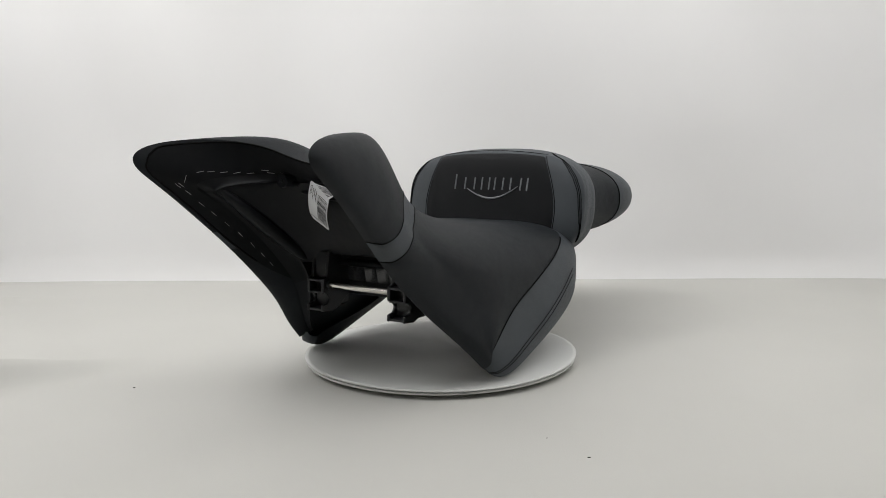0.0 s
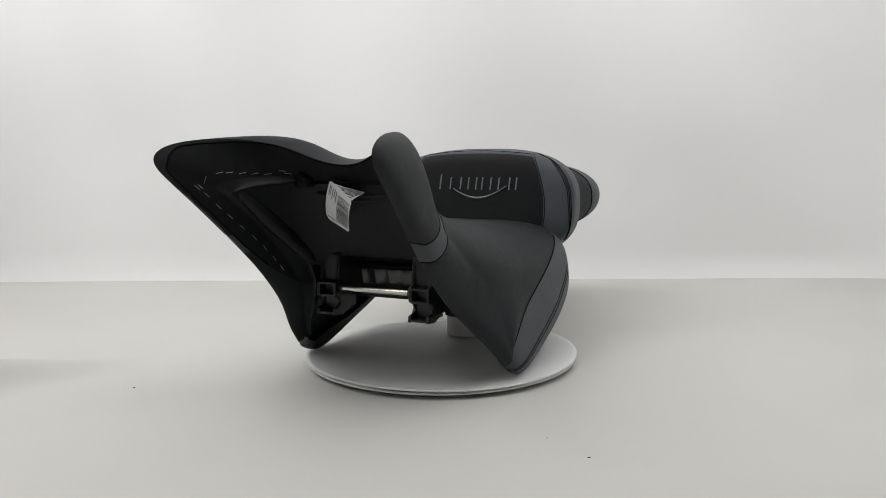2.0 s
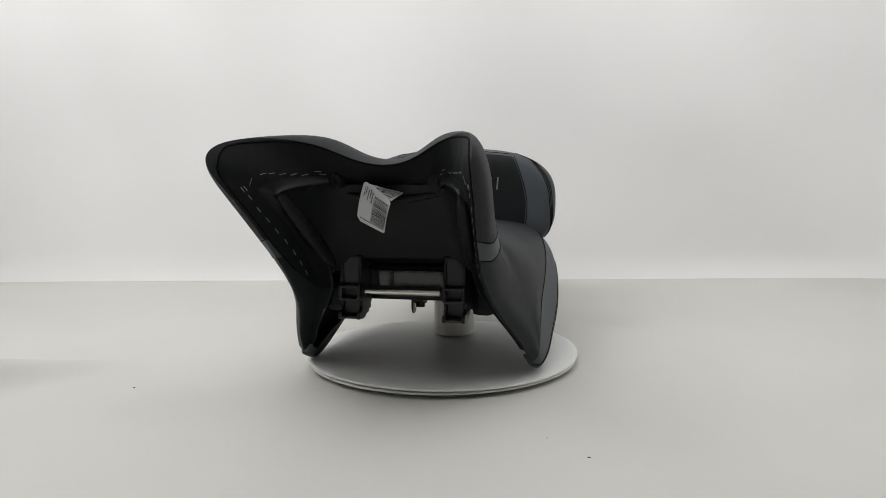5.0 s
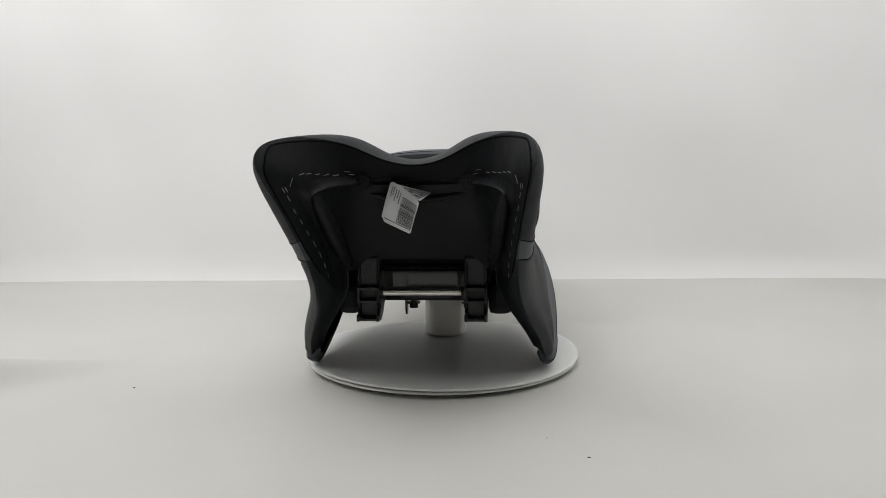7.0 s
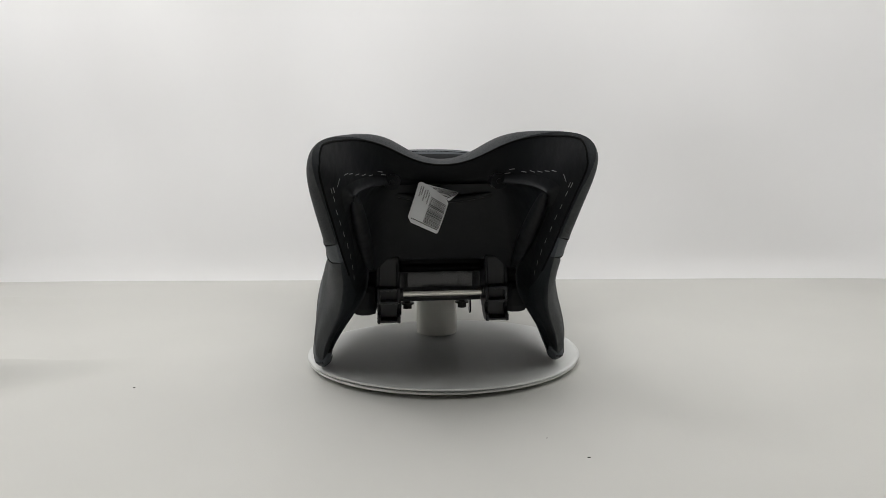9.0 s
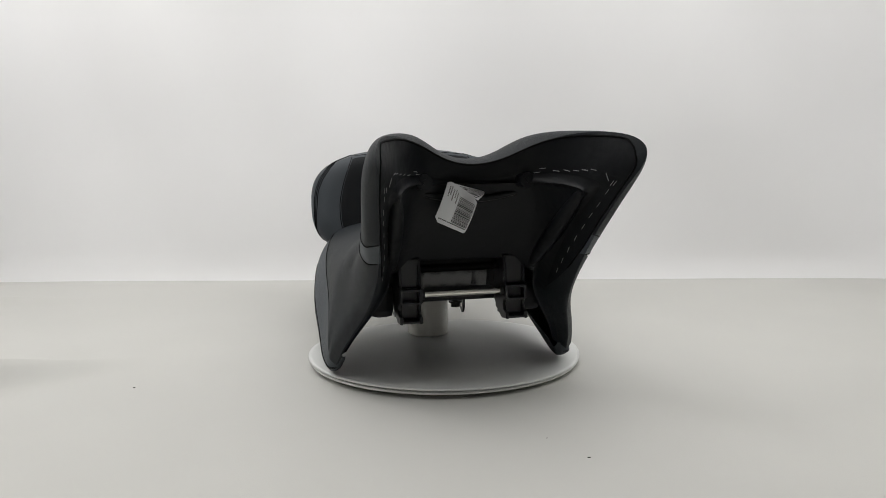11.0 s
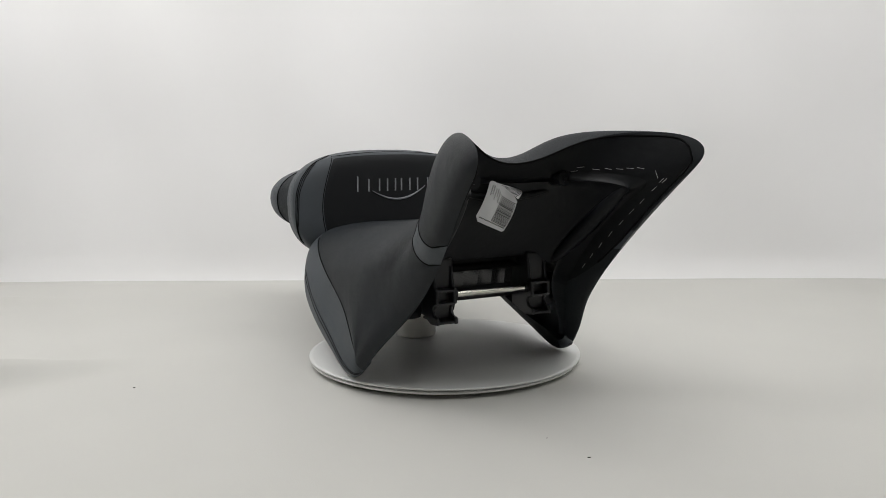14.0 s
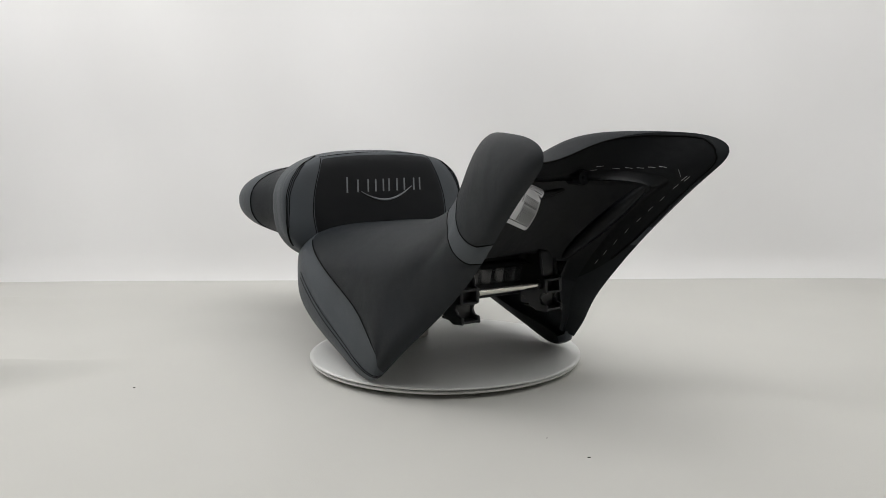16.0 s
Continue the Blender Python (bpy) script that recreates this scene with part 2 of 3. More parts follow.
V5 = half((0, .1492, .1804), (.0404, .1485, .1816), (.0811, .1455, .1801), (.1172, .143, .175),
          (.1392, .1369, .1657), (.1498, .1159, .1542), (.1583, .0787, .1395), (.163, .0324, .1231),
          (.1642, -.013, .1057), (.1644, -.0537, .0903), (.1662, -.0834, .0716), (.1683, -.1101, .0529),
          (.1678, -.122, .0431))


def settle(P):
    """The cushion sits a little askew on its pan."""
    P = np.array(P, float)
    y, z = P[..., 1], P[..., 2]
    g = np.clip((y + .2) / .2, 0, 1)
    g = g * g * (3 - 2 * g)
    b = np.exp(-((y + .225) / .055) ** 2) * np.clip((z - .17) / .05, 0, 1)
    P[..., 0] = P[..., 0] * (1 - .022 * g) + .004 * g - .010 * b * (.25 + .75 * np.tanh(P[..., 0] / .03)) - .003 * np.clip((-y - .25) / .1, 0, 1)
    P[..., 2] = z + .0035 * np.clip((-y - .25) / .08, 0, 1) * np.clip(P[..., 0] / .07, 0, 1)
    return P


V5RAW = V5.copy()
RIM, V1, V2, V3, VC, V4, V5 = [settle(v) for v in (RIM, V1, V2, V3, VC, V4, V5)]
NET = np.stack([RIM, V1, V2, V3, VC, V4, V5])
MID = 12


def cushion(us, vs_of_u):
    """Points of the cushion: for each u (0 in the middle, 12 at the toe) a run of v from the front edge back."""
    cols = []
    for u in us:
        line = skin(NET, [u + MID], axis=1)[:, 0]
        cols.append(skin(line, vs_of_u(abs(u))))
    return np.array(cols)


C1 = [(0, 3.2), (4, 3.1), (5, 2.85), (5.5, 2.7), (6, 2.4), (6.47, 1.98), (6.72, 1.62), (6.87, 1.3), (7, .9), (7.045, .5), (7.05, 0), (12, 0)]
C2 = [(0, 3.7), (3, 3.68), (4.25, 3.6), (5.03, 3.45), (5.6, 3.15), (6.17, 2.8), (6.47, 2.45), (6.85, 2.03), (7.1, 1.66), (7.3, 1.25), (7.42, .9),
      (7.48, .5), (7.5, 0), (12, 0)]
# both seams run in soft curves
C1, C2 = [[tuple(map(float, p)) for p in skin(np.array(c[:-1]), np.linspace(0, len(c) - 2, 90))] + [(12, 0)] for c in (C1, C2)]


def cut(table, u):
    return float(np.interp(u, [a for a, _ in table], [b for _, b in table]))


rider = seat
ul = lambda m: np.unique(np.round(np.concatenate([np.linspace(-m, m, 161), [-7.5, -7.05, 7.05, 7.5]]).clip(-m, m), 3))
part("nose_cover", grid_mesh("nose_cover", cushion(ul(7.05), lambda u: np.linspace(0, cut(C1, u), 40))), VINYL, rider,
     "charcoal vinyl nose cover with two raised lobes")
part("grey_band", grid_mesh("grey_band", cushion(ul(7.5), lambda u: np.linspace(cut(C1, u), cut(C2, u), 12))), GREY, rider,
     "slate grey vinyl band")
part("seat_cover", grid_mesh("seat_cover", cushion(ul(12), lambda u: np.linspace(cut(C2, u), 6, 48))), VINYL, rider,
     "smooth charcoal vinyl seat cover")


def on_cushion(u, v):
    return skin(skin(NET, [u + MID], axis=1)[:, 0], [v])[0]


# dark cords along both band seams, crevice shade put into their colour
for table, lo in ((C1, 7.05), (C2, 7.5)):
    part("seam", tube("seam", [on_cushion(u, cut(table, abs(u))) for u in np.linspace(-lo, lo, 220)], 0.0008), THREADSHADE, rider)

# side panels of the rider's cushion
# profiles along the side panel, from the seam over the bulge and under
SEAM_LINE = np.array([(.1207, .1594, .1659), (.1424, .1367, .1527), (.1482, .0884, .1284), (.1514, .0286, .1008), (.1556, -.0313, .0742),
                      (.1591, -.0713, .0498), (.1611, -.1009, .0345), (.1618, -.1183, .0276), (.1564, -.1231, .0283), (.1473, -.1228, .0303)])
UPPER_BULGE = np.array([(.1412, .1749, .1562), (.1594, .1399, .1471), (.1734, .0876, .1176), (.1754, .0234, .0878), (.1738, -.0367, .0609),
                        (.1753, -.0769, .0383), (.1731, -.1063, .0239), (.1664, -.1191, .0196), (.1569, -.1222, .0206), (.1477, -.1207, .0253)])
OUTER_BULGE = np.array([(.153, .1734, .1217), (.1731, .1214, .1194), (.1822, .0685, .0945), (.1884, .0101, .0655), (.1835, -.042, .0403),
                        (.1819, -.0856, .0213), (.1746, -.1068, .0131), (.169, -.1155, .0125), (.1575, -.1173, .0126), (.1479, -.1129, .0225)])
LOWER_BULGE = np.array([(.146, .1695, .0872), (.1746, .1311, .0808), (.1783, .0906, .0558), (.1782, .0358, .0346), (.1759, -.0233, .015),
                        (.1724, -.0644, .0008), (.1658, -.091, .0002), (.1653, -.1051, .0058), (.1553, -.1066, .0079), (.1477, -.1062, .0195)])
LOWER_TURN = np.array([(.1297, .1633, .0917), (.1536, .139, .0719), (.156, .0966, .0477), (.1545, .0415, .032), (.1548, -.0145, .0154),
                       (.1541, -.0556, .0007), (.1543, -.0828, -.0017), (.1565, -.0987, .0059), (.15, -.0974, .0081), (.1461, -.1006, .0197)])
INNER_LIP = np.array([(.1098, .1483, .1013), (.1277, .1278, .0963), (.1287, .0976, .0711), (.1297, .0376, .0506), (.1303, -.0117, .0389),
                      (.1328, -.0606, .0306), (.1389, -.0898, .0238), (.1504, -.109, .0156), (.1469, -.0981, .0141), (.1455, -.098, .0229)])
W = np.stack([SEAM_LINE, UPPER_BULGE, OUTER_BULGE, LOWER_BULGE, LOWER_TURN, INNER_LIP])
W[2:4, 2:7, 0] -= .002
W[0, :8] = skin(V5RAW, MID + np.array((3.2, 4.35, 6, 7.3, 8.8, 10, 11, 12)))
W[2:, 8, 0] = np.maximum(W[2:, 8, 0], .151)
W[2:, 9, 0] = np.maximum(W[2:, 9, 0], .148)
W[4, 2:7, 0] = np.maximum(W[4, 2:7, 0], .158)
W[5, 2:7, 0] = np.maximum(W[5, 2:7, 0], .150)
Wd = skin(skin(W, np.linspace(0, 5, 41), 0), np.linspace(0, 9, 73), 1)
along = np.linspace(0, 9, 73)
for j, f in enumerate(along):
    if f <= 7:
        Wd[0, j] = skin(V5RAW, [MID + float(np.interp(f, range(8), [3.2, 4.35, 6, 7.3, 8.8, 10, 11, 12]))])[0]
for sx in (1, -1):
    side = part("side_panel", grid_mesh("side_panel", settle(Wd[:30] * (sx, 1, 1)), flip=sx > 0), GREY, rider, "slate grey vinyl side panel")
    part("side_lining", grid_mesh("side_lining", settle(Wd[29:] * (sx, 1, 1)), flip=sx > 0), VINYL, rider, "charcoal cover turned under the side panel")
    part("seam", tube("seam", settle(Wd[0, 8:64] * (sx, 1, 1)), 0.0012), THREADSHADE, side)
    for k in (14, 16):
        part("stitch_line", tube("stitch_line", settle(Wd[k, 10:64] * (sx, 1, 1)) + (sx * .0004, 0, 0), 0.00045), THREADSHADE, side)

# ---- underside of the rider's cushion ----
def pan_y(z):
    return -0.172 - (z - 0.165) * 0.55


INNER = half((0, -.222, .256), (.03, -.224, .256), (.052, -.234, .257), (.077, -.264, .259), (.094, -.302, .257),
             (.106, -.330, .249), (.100, -.280, .232), (.095, -.228, .2), (.091, -.186, .15), (.094, -.166, .118),
             (.112, -.150, .088), (.133, -.132, .056), (.143, -.116, .034))
ROLL = np.interp(abs(np.arange(25) - MID), [0, 7.5, 9, 11, 12], [0, 0, .013, .013, .006])[:, None]  # the skirts are rolled round
FOLD = RIM * 0.82 + INNER * 0.18 - ROLL * np.array([0, 1.0, 0])
KEEP = np.interp(abs(np.arange(25) - MID), [0, 4.4, 6, 12], [.2, .2, .45, .45])[:, None]
EDGE = RIM * KEEP + INNER * (1 - KEEP) + np.array([0, 0.006, 0])
UND = np.stack([RIM, FOLD, EDGE])


def hem(u, v):
    """A point of the turned-in cover edge: v is 0 at the front edge, 2 at the pan."""
    return skin(skin(UND, [u + MID], axis=1)[:, 0], [v])[0]


def turn(u):
    return float(np.interp(abs(u), [0, 1.6, 2.4, 3, 3.7, 4, 4.5, 5, 5.5, 6.2, 6.9, 7.3, 8, 8.7, 12],
                           [.02, .02, .26, .4, .32, .5, .72, .7, .66, .45, .45, .58, 1.2, 2, 2]))


def hem_part(name, us, lo, hi, n, material, parent, label=""):
    P = np.array([[hem(u, v) for v in np.linspace(lo(u), hi(u), n)] for u in us])
    return part(name, grid_mesh(name, P, flip=True), material, parent, label)


UALL = np.unique(np.concatenate([np.linspace(-12, 12, 193), [-5.5, 5.5, 6.2, -6.2]]))
hem_cloth = hem_part("cover_hem", UALL, turn, lambda u: 2, 16, LINER, rider, "black cover edge pulled over the rim and stapled")
for sx in (1, -1):
    for a, b, m, lab in ((0, 7.05, VINYL, "charcoal vinyl turned over the rim"), (7.05, 7.5, GREY, "slate grey band turned over the rim"),
                         (7.5, 12, VINYL, "charcoal vinyl turned over the rim")):
        hem_part("turned_edge", sx * np.linspace(a, b, 60), lambda u: 0, turn, 10, m, rider, lab)
part("piping", tube("piping", [hem(u, turn(u)) for u in np.linspace(-7.9, 7.9, 220)], 0.0013), THREADSHADE, rider)

# staples along the hem
for sx in (1, -1):
    runs = [2.05, 2.45, 2.5, 3.0, 3.3, 3.57, 3.8, 4.03, 4.75, 5.35, 5.47, 5.8, 6.25, 6.55, 6.85, 7.15, 7.45, 7.75, 8.05]
    for k, u in enumerate(runs):
        v = float(np.interp(u, [2.9, 3.5, 4, 4.8, 5.4, 6.3, 6.9, 7.3, 7.7, 8.1], [1.96, 1.9, 1.72, 1.72, 1.53, 1.3, 1.36, 1.5, 1.6, 1.68]))
        v += .02 * math.sin(7.3 * k + sx) - (.12 if u in (2.5, 5.47) else 0)
        p = Vector(hem(sx * u, v))
        d = (Vector(hem(sx * (u + .1), v + .012 * math.sin(5 * k))) - p).normalized()
        out = Vector((0, -1, 0))
        a, b = p - d * .0045, p + d * .0045
        part("staple", rod(bmesh.new(), a + out * .0008, b + out * .0009, .00036, sides=6), STAPLE, hem_cloth)

pan2 = np.stack([EDGE * .86 + RIM * .14 + np.array([0, .005, 0]), EDGE * .3 + INNER * .7 + np.array([0, .006, 0]), INNER])
Pd = lambda a, b, n: skin(skin(pan2, np.linspace(0, 2, 15), 0), np.linspace(MID + a, MID + b, n), 1)
pan = part("seat_pan", grid_mesh("seat_pan", Pd(-8.9, 8.9, 150), flip=True), PLASTIC, rider, "glossy black moulded plastic seat pan")
for a, b in ((-12, -8.9), (8.9, 12)):
    part("skirt_lining", grid_mesh("skirt_lining", Pd(a, b, 30), flip=True), VINYL, rider, "charcoal vinyl wrapped round the skirt")
rows = []
for u in np.linspace(0, 8.15, 120):
    p = skin(INNER, [MID + u])[0]
    yc = pan_y(p[2]) + .003
    row = []
    for g in np.linspace(-1, 1, 61):
        x, y = p[0] * g, yc + (p[1] - yc) * abs(g) ** 5
        # a deep pocket between the two hinge brackets
        y = max(y, -.133) if abs(x) < .0535 and p[2] < .157 else y
        row.append((x, y, p[2]))
    rows.append(row)
zl, yl = rows[-1][10][2], rows[-1][10][1]
for y, z in ((yl + .004, zl - .003), (-.138, zl - .005), (-.133, zl - .008), (-.132, .112), (-.132, .100)):
    rows.append([(.09 * g, y, z) for g in np.linspace(-1, 1, 61)])
part("pan_floor", grid_mesh("pan_floor", np.array(rows)), PLASTIC, pan)
part("recess_panel", grid_mesh("recess_panel", np.array([[(x, -.1400 + .0014 * abs(math.sin(x * 150)) + .0045 * g, .118 + .021 * (1 - g)) for x in np.linspace(-.053, .053, 120)]
                                                        for g in np.linspace(0, 1, 8)])), GLOSS, pan, "polished scalloped plastic strip")
for sx in (1, -1):
    # stiffening rib down each side, a ledge under the top hem and a locating pin
    a, b = np.array((sx * .104, -.318, .254)), np.array((sx * .090, -.176, .147))
    span = np.linspace(0, 1, 24)
    part("stiffening_rib", tube("stiffening_rib", [a + (b - a) * t + np.array((0, .004, 0)) for t in span], .0015 + .0085 * np.sin(np.pi * span) ** .5, 12), PLASTIC, pan)
    bm = rod(bmesh.new(), (sx * .0615, -.212, .262), (sx * .0615, -.248, .2605), .0105, .0090)
    rod(bm, (sx * .0615, -.24, .2605), (sx * .0615, -.2500, .2605), .0036, .003)
    part("locating_pin", bm, PLASTIC, pan, "round black plastic locating pin")
span = np.linspace(-.078, .078, 50)
part("pan_ledge", tube("pan_ledge", [(x, pan_y(.238 + .014 * (x / .078) ** 2) + .001, .238 + .014 * (x / .078) ** 2) for x in span], .0008 + .0036 * np.sqrt(1 - (span / .0785) ** 2), 12), PLASTIC, pan)
part("base_plate", box(bmesh.new(), (-.128, -.131, .098), (.128, .16, .125), .004), PLASTIC, rider)

# ---- pillion pad with a raised front ----
pillion = seat
# along the pad: depth, half width, top, underside, squareness
SEC = np.array([(.1545, .0010, .2158, .2045, 2.50), (.1550, .0718, .2548, .1731, 2.69), (.1573, .1324, .2797, .1470, 2.85), (.1650, .1603, .2902, .1308, 2.96),
                (.1761, .1658, .2929, .1195, 2.85), (.1966, .1640, .2950, .1150, 2.75), (.2240, .1600, .2945, .1100, 2.60), (.2450, .1430, .2920, .1170, 2.43),
                (.2620, .1292, .2843, .1246, 2.36), (.2905, .1234, .2760, .1316, 2.43), (.3412, .1278, .2709, .1372, 2.47), (.4022, .1396, .2674, .1392, 2.40),
                (.4411, .1383, .2655, .1429, 2.31), (.4740, .1276, .2578, .1498, 2.20), (.5046, .0982, .2455, .1649, 2.10), (.5217, .0486, .2253, .1899, 2.00),
                (.5258, .0010, .2092, .2069, 2.00)])
ANG = np.linspace(0, 2 * math.pi, 97)[:-1]


def pad_ring(s, around=ANG):
    y, w, top, low, n = spline(SEC, [s])[0]
    zc, h = (top + low) / 2, (top - low) / 2
    c, q = np.cos(around), np.sin(around)
    x = w * np.sign(c) * abs(c) ** (2 / n)
    z = zc + h * np.sign(q) * abs(q) ** (2 / n)
    lean = 0.14 * (z - .215) * max(0, 1 - max(0, y - .2) / .1)
    return np.stack([x, y + lean, z], -1)


def pad(name, a, b, n, material, label=""):
    return part(name, grid_mesh(name, np.array([pad_ring(s) for s in np.linspace(a, b, n)]), close_u=True), material, pillion, label)


bolster = pad("bolster", 0, 8, 60, GREY, "slate grey rounded backrest bolster")
pad("middle_cover", 8, 10.75, 20, VINYL, "charcoal vinyl pillion cover")
tail = pad("tail_cover", 10.75, 16, 40, GREY, "slate grey rounded tail cover")

def on_pad(q, degrees):
    """A point on the pad's skin."""
    return pad_ring(q, np.radians([degrees]))[0]


TOP = [-32, -13, 0, 15, 31, 44, 56, 62]
RUN = [4.5, 3.2, 2.9, 2.72, 2.75, 3.05, 3.9, 4.6]
for shift in (-.10, .02, .14):
    for flip_side in (False, True):
        line = []
        for a in np.linspace(-32, 62, 80):
            p = on_pad(float(np.interp(a, TOP, RUN)) + shift, a)
            p = (p - (0, .19, .205)) * 1.003 + (0, .19, .205)
            line.append(p * ((-1 if flip_side else 1), 1, 1))
        part("stitch_line", tube("stitch_line", line, .0006), THREADSHADE, bolster)
part("seam", tube("seam", pad_ring(10.75), .0014, closed=True), THREADSHADE, tail)

part("pad_base", box(bmesh.new(), (-.10, .20, .126), (.10, .31, .152), .012), PLASTIC, pillion, "black plastic base under the pillion pad")
tree = BVHTree.FromPolygons([v.co for v in bolster.data.vertices], [tuple(p.vertices) for p in bolster.data.polygons])


def on_back(x, z, lift=0.0):
    """A point on the front of the backrest."""
    if (x / .03) ** 2 + ((z - .211) / .03) ** 2 < 1:
        w = .03 * math.sqrt(1 - ((z - .211) / .03) ** 2) + .001
        a, b = on_back(-w, z)[1], on_back(w, z)[1]
        return np.array((x, (a + b) / 2 - lift, z))
    hit = None
    while hit is None:
        hit = tree.ray_cast(Vector((x, -0.2, z)), Vector((0, 1, 0)))[0]
        z -= .001
    return np.array((x, hit.y - lift, z + .001))


def panel_half(g):
    """Half the panel's width, g from 0 at its foot to 1 at its top."""
    return .1215 - .0245 * max(0, (g - .35) / .65) ** 1.6 - .006 * max(0, (.3 - g) / .3) ** 2


rows = []
NI, NJ = 40, 24
for j in range(NJ + 1):
    g = j / NJ
    z = .158 + .1275 * g
    w = panel_half(g)
    row = []
    for i in range(NI + 1):
        f = 2 * i / NI - 1
        edge = min(1, (1 - abs(f)) * 12, g * 12 + .3, (1 - g) * 16)
        zz = z + .0065 * (1 - f * f) * g
        row.append(on_back(w * f, zz, -.0005 + .0020 * edge ** .5))
    rows.append(row)
panel = part("back_panel", grid_mesh("back_panel", np.array(rows)), BLACK, pillion, "black vinyl backrest panel with grey embroidery")
border = [on_back(-panel_half(g), .158 + .1275 * g, .0002) for g in np.linspace(0, 1, 40)]
border += [on_back(.097 * f, .2855 + .0065 * (1 - f * f), .0002) for f in np.linspace(-1, 1, 40)]
border += [on_back(panel_half(g), .158 + .1275 * g, .0002) for g in np.linspace(1, 0, 40)]
part("seam", tube("seam", border, .0007), THREADSHADE, panel)

# ---- hinge at the front of the pan ----
hinge = seat
part("hinge_rod", rod(bmesh.new(), (-.0545, -.1745, .1175), (.0545, -.1745, .1175), .0042), STEEL, hinge, "bright steel hinge rod")
HOOK = [(-.132, .172), (-.168, .167), (-.173, .161), (-.179, .129), (-.186, .126), (-.187, .108), (-.178, .105), (-.174, .099),
        (-.178, .0925), (-.188, .091), (-.189, .0825), (-.168, .080), (-.152, .086), (-.132, .100)]


def extruded(outline, x0, x1, bevel=.0012):
    """A side outline in depth and height, given thickness across."""
    bm = bmesh.new()
    f = bm.faces.new([bm.verts.new((x0, y, z)) for y, z in outline])
    got = bmesh.ops.extrude_face_region(bm, geom=[f])
    bmesh.ops.translate(bm, vec=(x1 - x0, 0, 0), verts=[v for v in got["geom"] if isinstance(v, bmesh.types.BMVert)])
    bmesh.ops.recalc_face_normals(bm, faces=bm.faces)
    bmesh.ops.bevel(bm, geom=list(bm.edges), offset=bevel, segments=1, affect="EDGES")
    return bm


for sx in (1, -1):
    bracket = part("hinge_bracket", extruded(HOOK, sx * .0535, sx * .058), BRACKET, hinge, "ribbed black plastic hinge bracket")
    part("side_plate", extruded(HOOK, sx * .078, sx * .0825), BRACKET, bracket)
    for z0, y0 in ((.1225, -.1855), (.106, -.1855), (.083, -.1875)):
        part("rib", box(bmesh.new(), (min(sx * .056, sx * .080), y0, z0), (max(sx * .056, sx * .080), -.14, z0 + .0032), .0008), BRACKET, bracket)
    part("column", box(bmesh.new(), (min(sx * .055, sx * .081), -.1735, .125), (max(sx * .055, sx * .081), -.132, .163), .0025), BRACKET, bracket)
    part("back_web", box(bmesh.new(), (min(sx * .056, sx * .080), -.1725, .087), (max(sx * .056, sx * .080), -.132, .122), .001), BRACKET, bracket)
    part("bushing", rod(bmesh.new(), (sx * .0495, -.1745, .1175), (sx * .057, -.1745, .1175), .0068), BRACKET, bracket)
    # lower corner of the pan beside the bracket
    part("pan_ear", box(bmesh.new(), (min(sx * .083, sx * .114), -.150, .083), (max(sx * .083, sx * .114), -.120, .125), .010), PLASTIC, pan)
# lock bolts and latch tabs under the middle of the plate
for x in (-.0375, .0487):
    bm = rod(bmesh.new(), (x, .0676, .052), (x, .0676, .100), .0045, sides=12)
    rod(bm, (x, .0676, .0475), (x, .0676, .054), .0075, sides=6)
    part("bolt", bm, BOLT, hinge, "dull hexagon bolt")
    part("washer", rod(bmesh.new(), (x, .0676, .0545), (x, .0676, .0570), .0105, sides=20), BOLT, hinge)
for x, y in ((-.0485, .0676), (.0618, .0735)):
    outer = [(y + .013 * math.cos(a), .0495 + .013 * math.sin(a)) for a in np.linspace(-math.pi, 0, 13)] + [(y + .013, .100), (y - .013, .100)]
    part("latch_tab", extruded(outer, x - .0012, x + .0012, .0004), BRACKET, hinge, "thin dark latch tab with a hole")
    part("tab_eyelet", rod(bmesh.new(), (x - .0018, y, .0495), (x + .0018, y, .0495), .0042, sides=16), STEEL, hinge)
part("latch_plate", box(bmesh.new(), (-.030, -.152, .1065), (.034, -.138, .1092), .0008), BOLT, hinge, "flat dull steel latch plate")
part("clamp", box(bmesh.new(), (-.012, .06, .094), (.026, .14, .101), .002), BOLT, hinge, "grey metal clamp on the pipe")

# ---- embroidery on the backrest panel: plain bars and a curved flourish ----
tree2 = BVHTree.FromPolygons([v.co for v in panel.data.vertices], [tuple(p.vertices) for p in panel.data.polygons])


def on_panel(x, z, lift):
    hit = tree2.ray_cast(Vector((x, -0.2, z)), Vector((0, 1, 0)))[0]
    return np.array((x, (hit.y if hit else .158) - lift, z))


def ribbon(name, pts, width, lift=.0011):
    """A raised satin-stitch ribbon along points (x, z) of the panel."""
    pts = np.array(pts, float)
    rows = []
    for i, p in enumerate(pts):
        t = pts[min(i + 1, len(pts) - 1)] - pts[max(i - 1, 0)]
        n = np.array((-t[1], t[0])) / np.hypot(*t)
        w = width[i] if hasattr(width, "__len__") else width
        rows.append([on_panel(*(p + n * w * f), h) for f, h in ((-.5, -.0004), (-.35, lift), (0, lift * 1.3), (.35, lift), (.5, -.0004))])
    return grid_mesh(name, np.array(rows))


TEXT = [(-.058, .2195, .2445), (-.041, .2195, .240), (-.0245, .2195, .240), (-.012, .2195, .240), (.0005, .2195, .240),
        (.010, .2195, .240), (.0235, .2195, .240), (.036, .2195, .240), (.0525, .2195, .240), (.063, .2195, .240)]
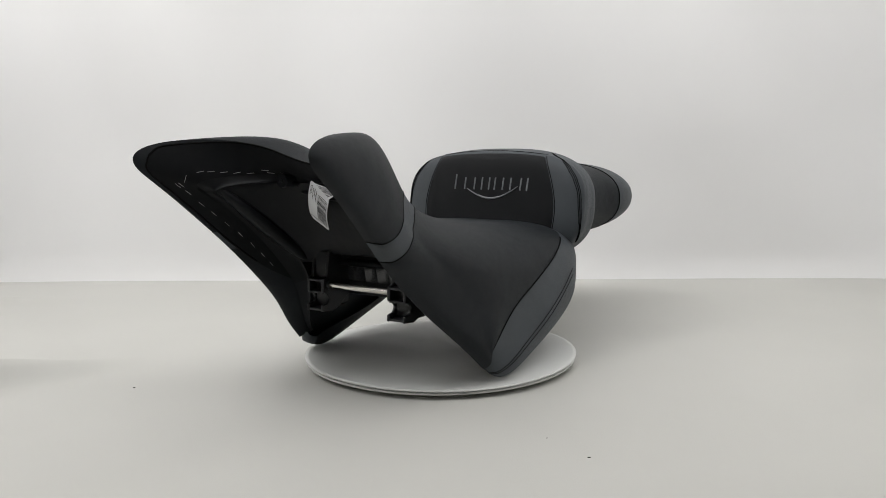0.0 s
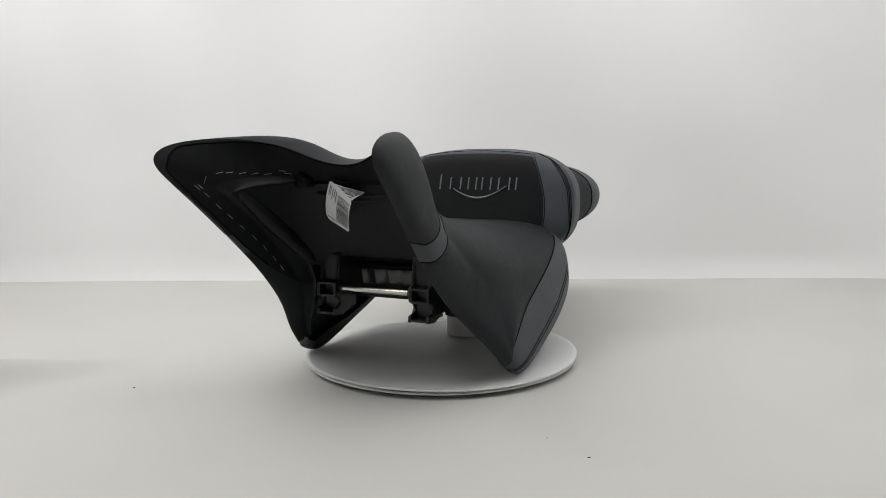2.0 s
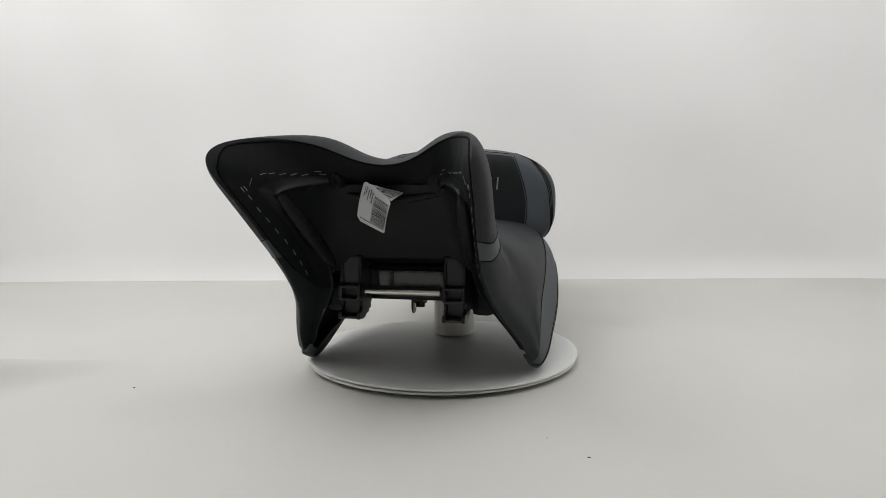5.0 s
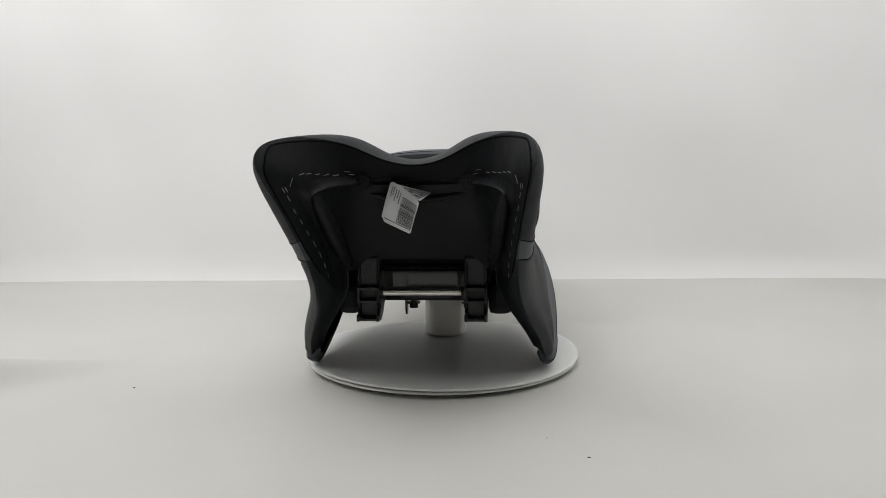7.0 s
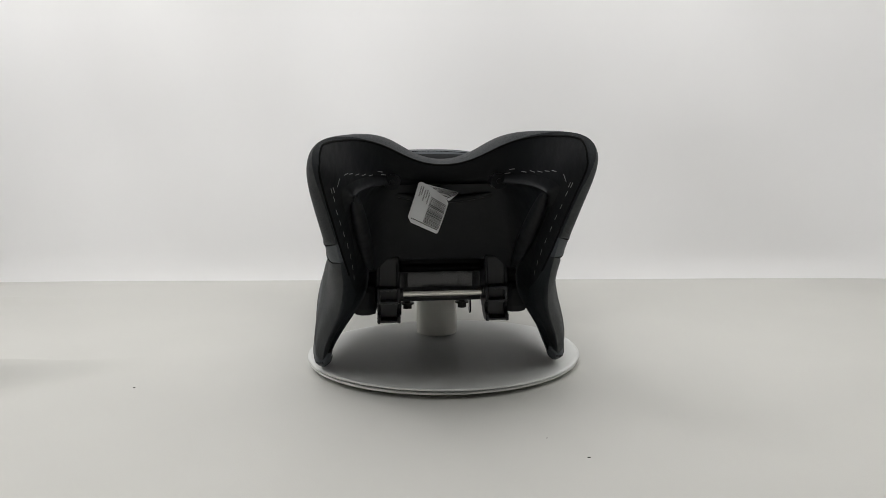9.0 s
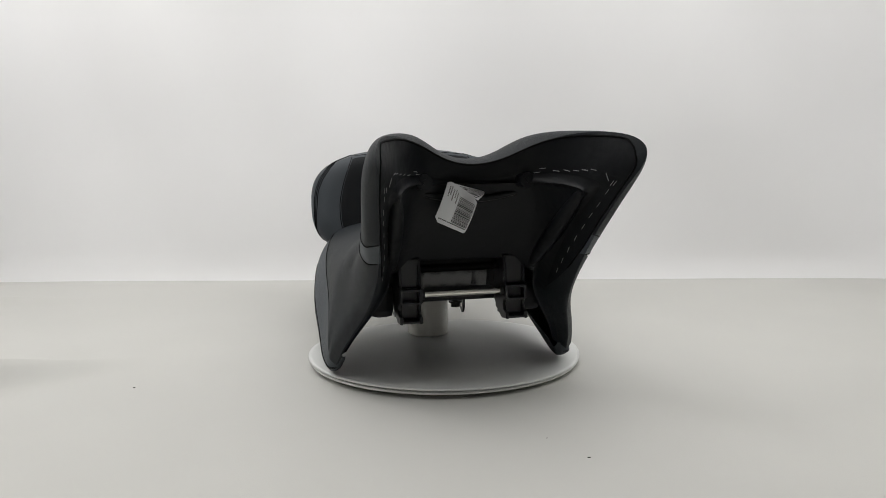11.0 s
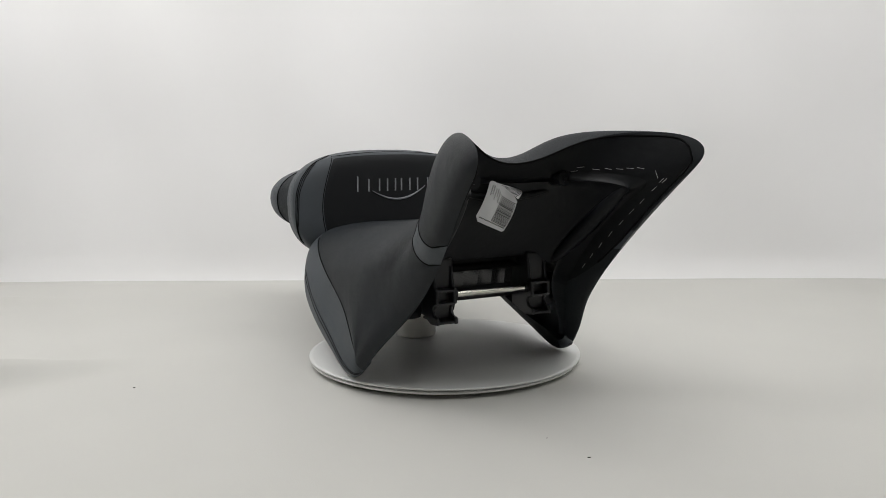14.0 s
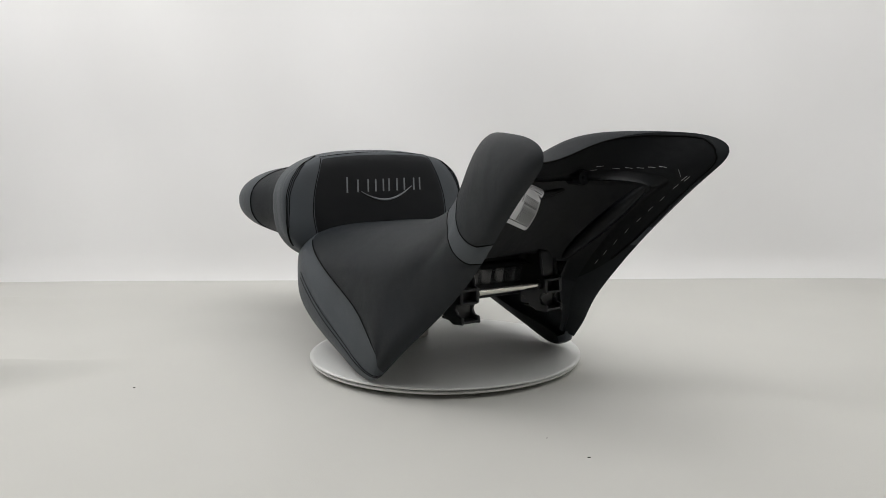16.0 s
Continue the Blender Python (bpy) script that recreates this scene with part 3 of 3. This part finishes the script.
for x, z0, z1 in [(.0020 + 1.11 * x, a + .0095, b + .0075 + .0015) for x, a, b in TEXT]:
    part("embroidered_bar", ribbon("embroidered_bar", [(x + .0015 * (z - z0) / .02, z) for z in np.linspace(z0, z1, 8)], .0027), STITCH, panel, "grey satin-stitched bar")
arc = [(-.038 + .094 * t, .2325 - .0185 * math.sin(math.pi * min(1, t * .93 + .03)) ** .9 + .006 * t * t) for t in np.linspace(0, 1, 40)]
part("embroidered_curve", ribbon("embroidered_curve", arc, [.0012 + .0024 * math.sin(math.pi * t) for t in np.linspace(0, 1, 40)]), STITCH, panel, "grey satin-stitched curve")

# ---- paper label hanging on the pan ----
label = thing("paper_label", "creased white barcode label stuck inside the seat pan", "label")
TL, TR, BR, BL = [np.array(p) for p in ((-.0295, -.2285, .2620), (.0052, -.2325, .2400), (-.0087, -.2207, .1970), (-.0450, -.2150, .2135))]


def on_label(a, b, lift=0.0):
    """A point of the label: a across, b down from its top."""
    p = (TL * (1 - a) + TR * a) * (1 - b) + (BL * (1 - a) + BR * a) * b
    return p + np.array((0, -.0050 * math.sin(math.pi * b) - .002 * math.sin(2.2 * math.pi * a) * (1 - b) - lift, 0))


def patch(name, a0, a1, b0, b1, lift, na=2, nb=2, point=on_label):
    return grid_mesh(name, np.array([[point(a, b, lift) for a in np.linspace(a0, a1, na)] for b in np.linspace(b0, b1, nb)]))


def cut_corner(a, b, lift=0.0):
    """The label with its lower corners clipped and its upper corner rounded."""
    lo = .13 * max(0, (b - .9) / .1) + .10 * max(0, (.08 - b) / .08) ** 2
    hi = 1 - .05 * max(0, (b - .95) / .05) - .16 * max(0, (.12 - b) / .12)
    return on_label(lo + (hi - lo) * a, b, lift)


paper = part("paper", patch("paper", 0, 1, 0, 1, 0, 24, 40, cut_corner), PAPER, label)
part("paper_back", patch("paper_back", 0.004, .996, 0.004, .996, -.0004, 24, 40, cut_corner), PAPER, paper)


def on_flap(a, b, lift=0.0):
    """The torn upper corner, curled forward."""
    p0, p1, p2 = on_label(.2, 0.0), on_label(1.0, .06), np.array((.0172, -.2215, .2465))
    p = p0 * (1 - a) + p1 * a
    return p * (1 - b) + p2 * b + np.array((0, -.003 * math.sin(b * math.pi) - lift, 0))


part("curled_corner", patch("curled_corner", 0, 1, 0, .94, .0006, 10, 10, on_flap), PAPER, paper)
random.seed(5)
b = .20
while b < .86:
    w = random.choice((.010, .010, .016, .024))
    part("barcode_bar", patch("barcode_bar", .47, .97, b, b + w, .0004, 6, 2), INK, paper)
    b += w + random.choice((.012, .014, .020))
for a0, b0, b1 in ((.10, .10, .36), (.16, .08, .30), (.24, .12, .40), (.31, .10, .34), (.38, .14, .44)):
    for k in range(int((b1 - b0) / .035)):
        part("print_bar", patch("print_bar", a0, a0 + .032, b0 + .035 * k, b0 + .035 * k + .025, .0004), INK, paper)
for k in range(16):
    part("print_bar", patch("print_bar", .10 + .054 * k, .10 + .054 * k + .040, .880, .908, .0004), INK, paper)
for k in range(9):
    part("print_bar", patch("print_bar", .12 + .09 * k, .16 + .09 * k, .06, .9, .0010, 2, 8, on_flap), INK, paper)
# ---- dirt on the sweep ----
for x, y, r in SPECKS:
    bm = bmesh.new()
    zs = GZ + sheet_height(x, y)
    bmesh.ops.create_icosphere(bm, subdivisions=1, radius=r, matrix=Matrix.Translation((x, y, zs + r * .4)) @ Matrix.Diagonal((1.6, 1, .5, 1)))
    me = bpy.data.meshes.new("dirt_speck")
    bm.to_mesh(me)
    bm.free()
    me.materials.append(SPECK)
    tagged(new("dirt_speck", me), "tiny dark speck of dirt on the white cloth", "speck", "specks on the cloth")


# ---- motion: all three turn together with the platter ----
def motions():
    rows = []
    for t in range(17):
        s = (t - 8) / 8
        rows.append((t, pose(0, 0, 0, 0, 0, 33.483 * s - 0.299 * s * s)))
    for ob in (turntable, pipe_stand, seat, label):
        walk(ob, rows)


motions()
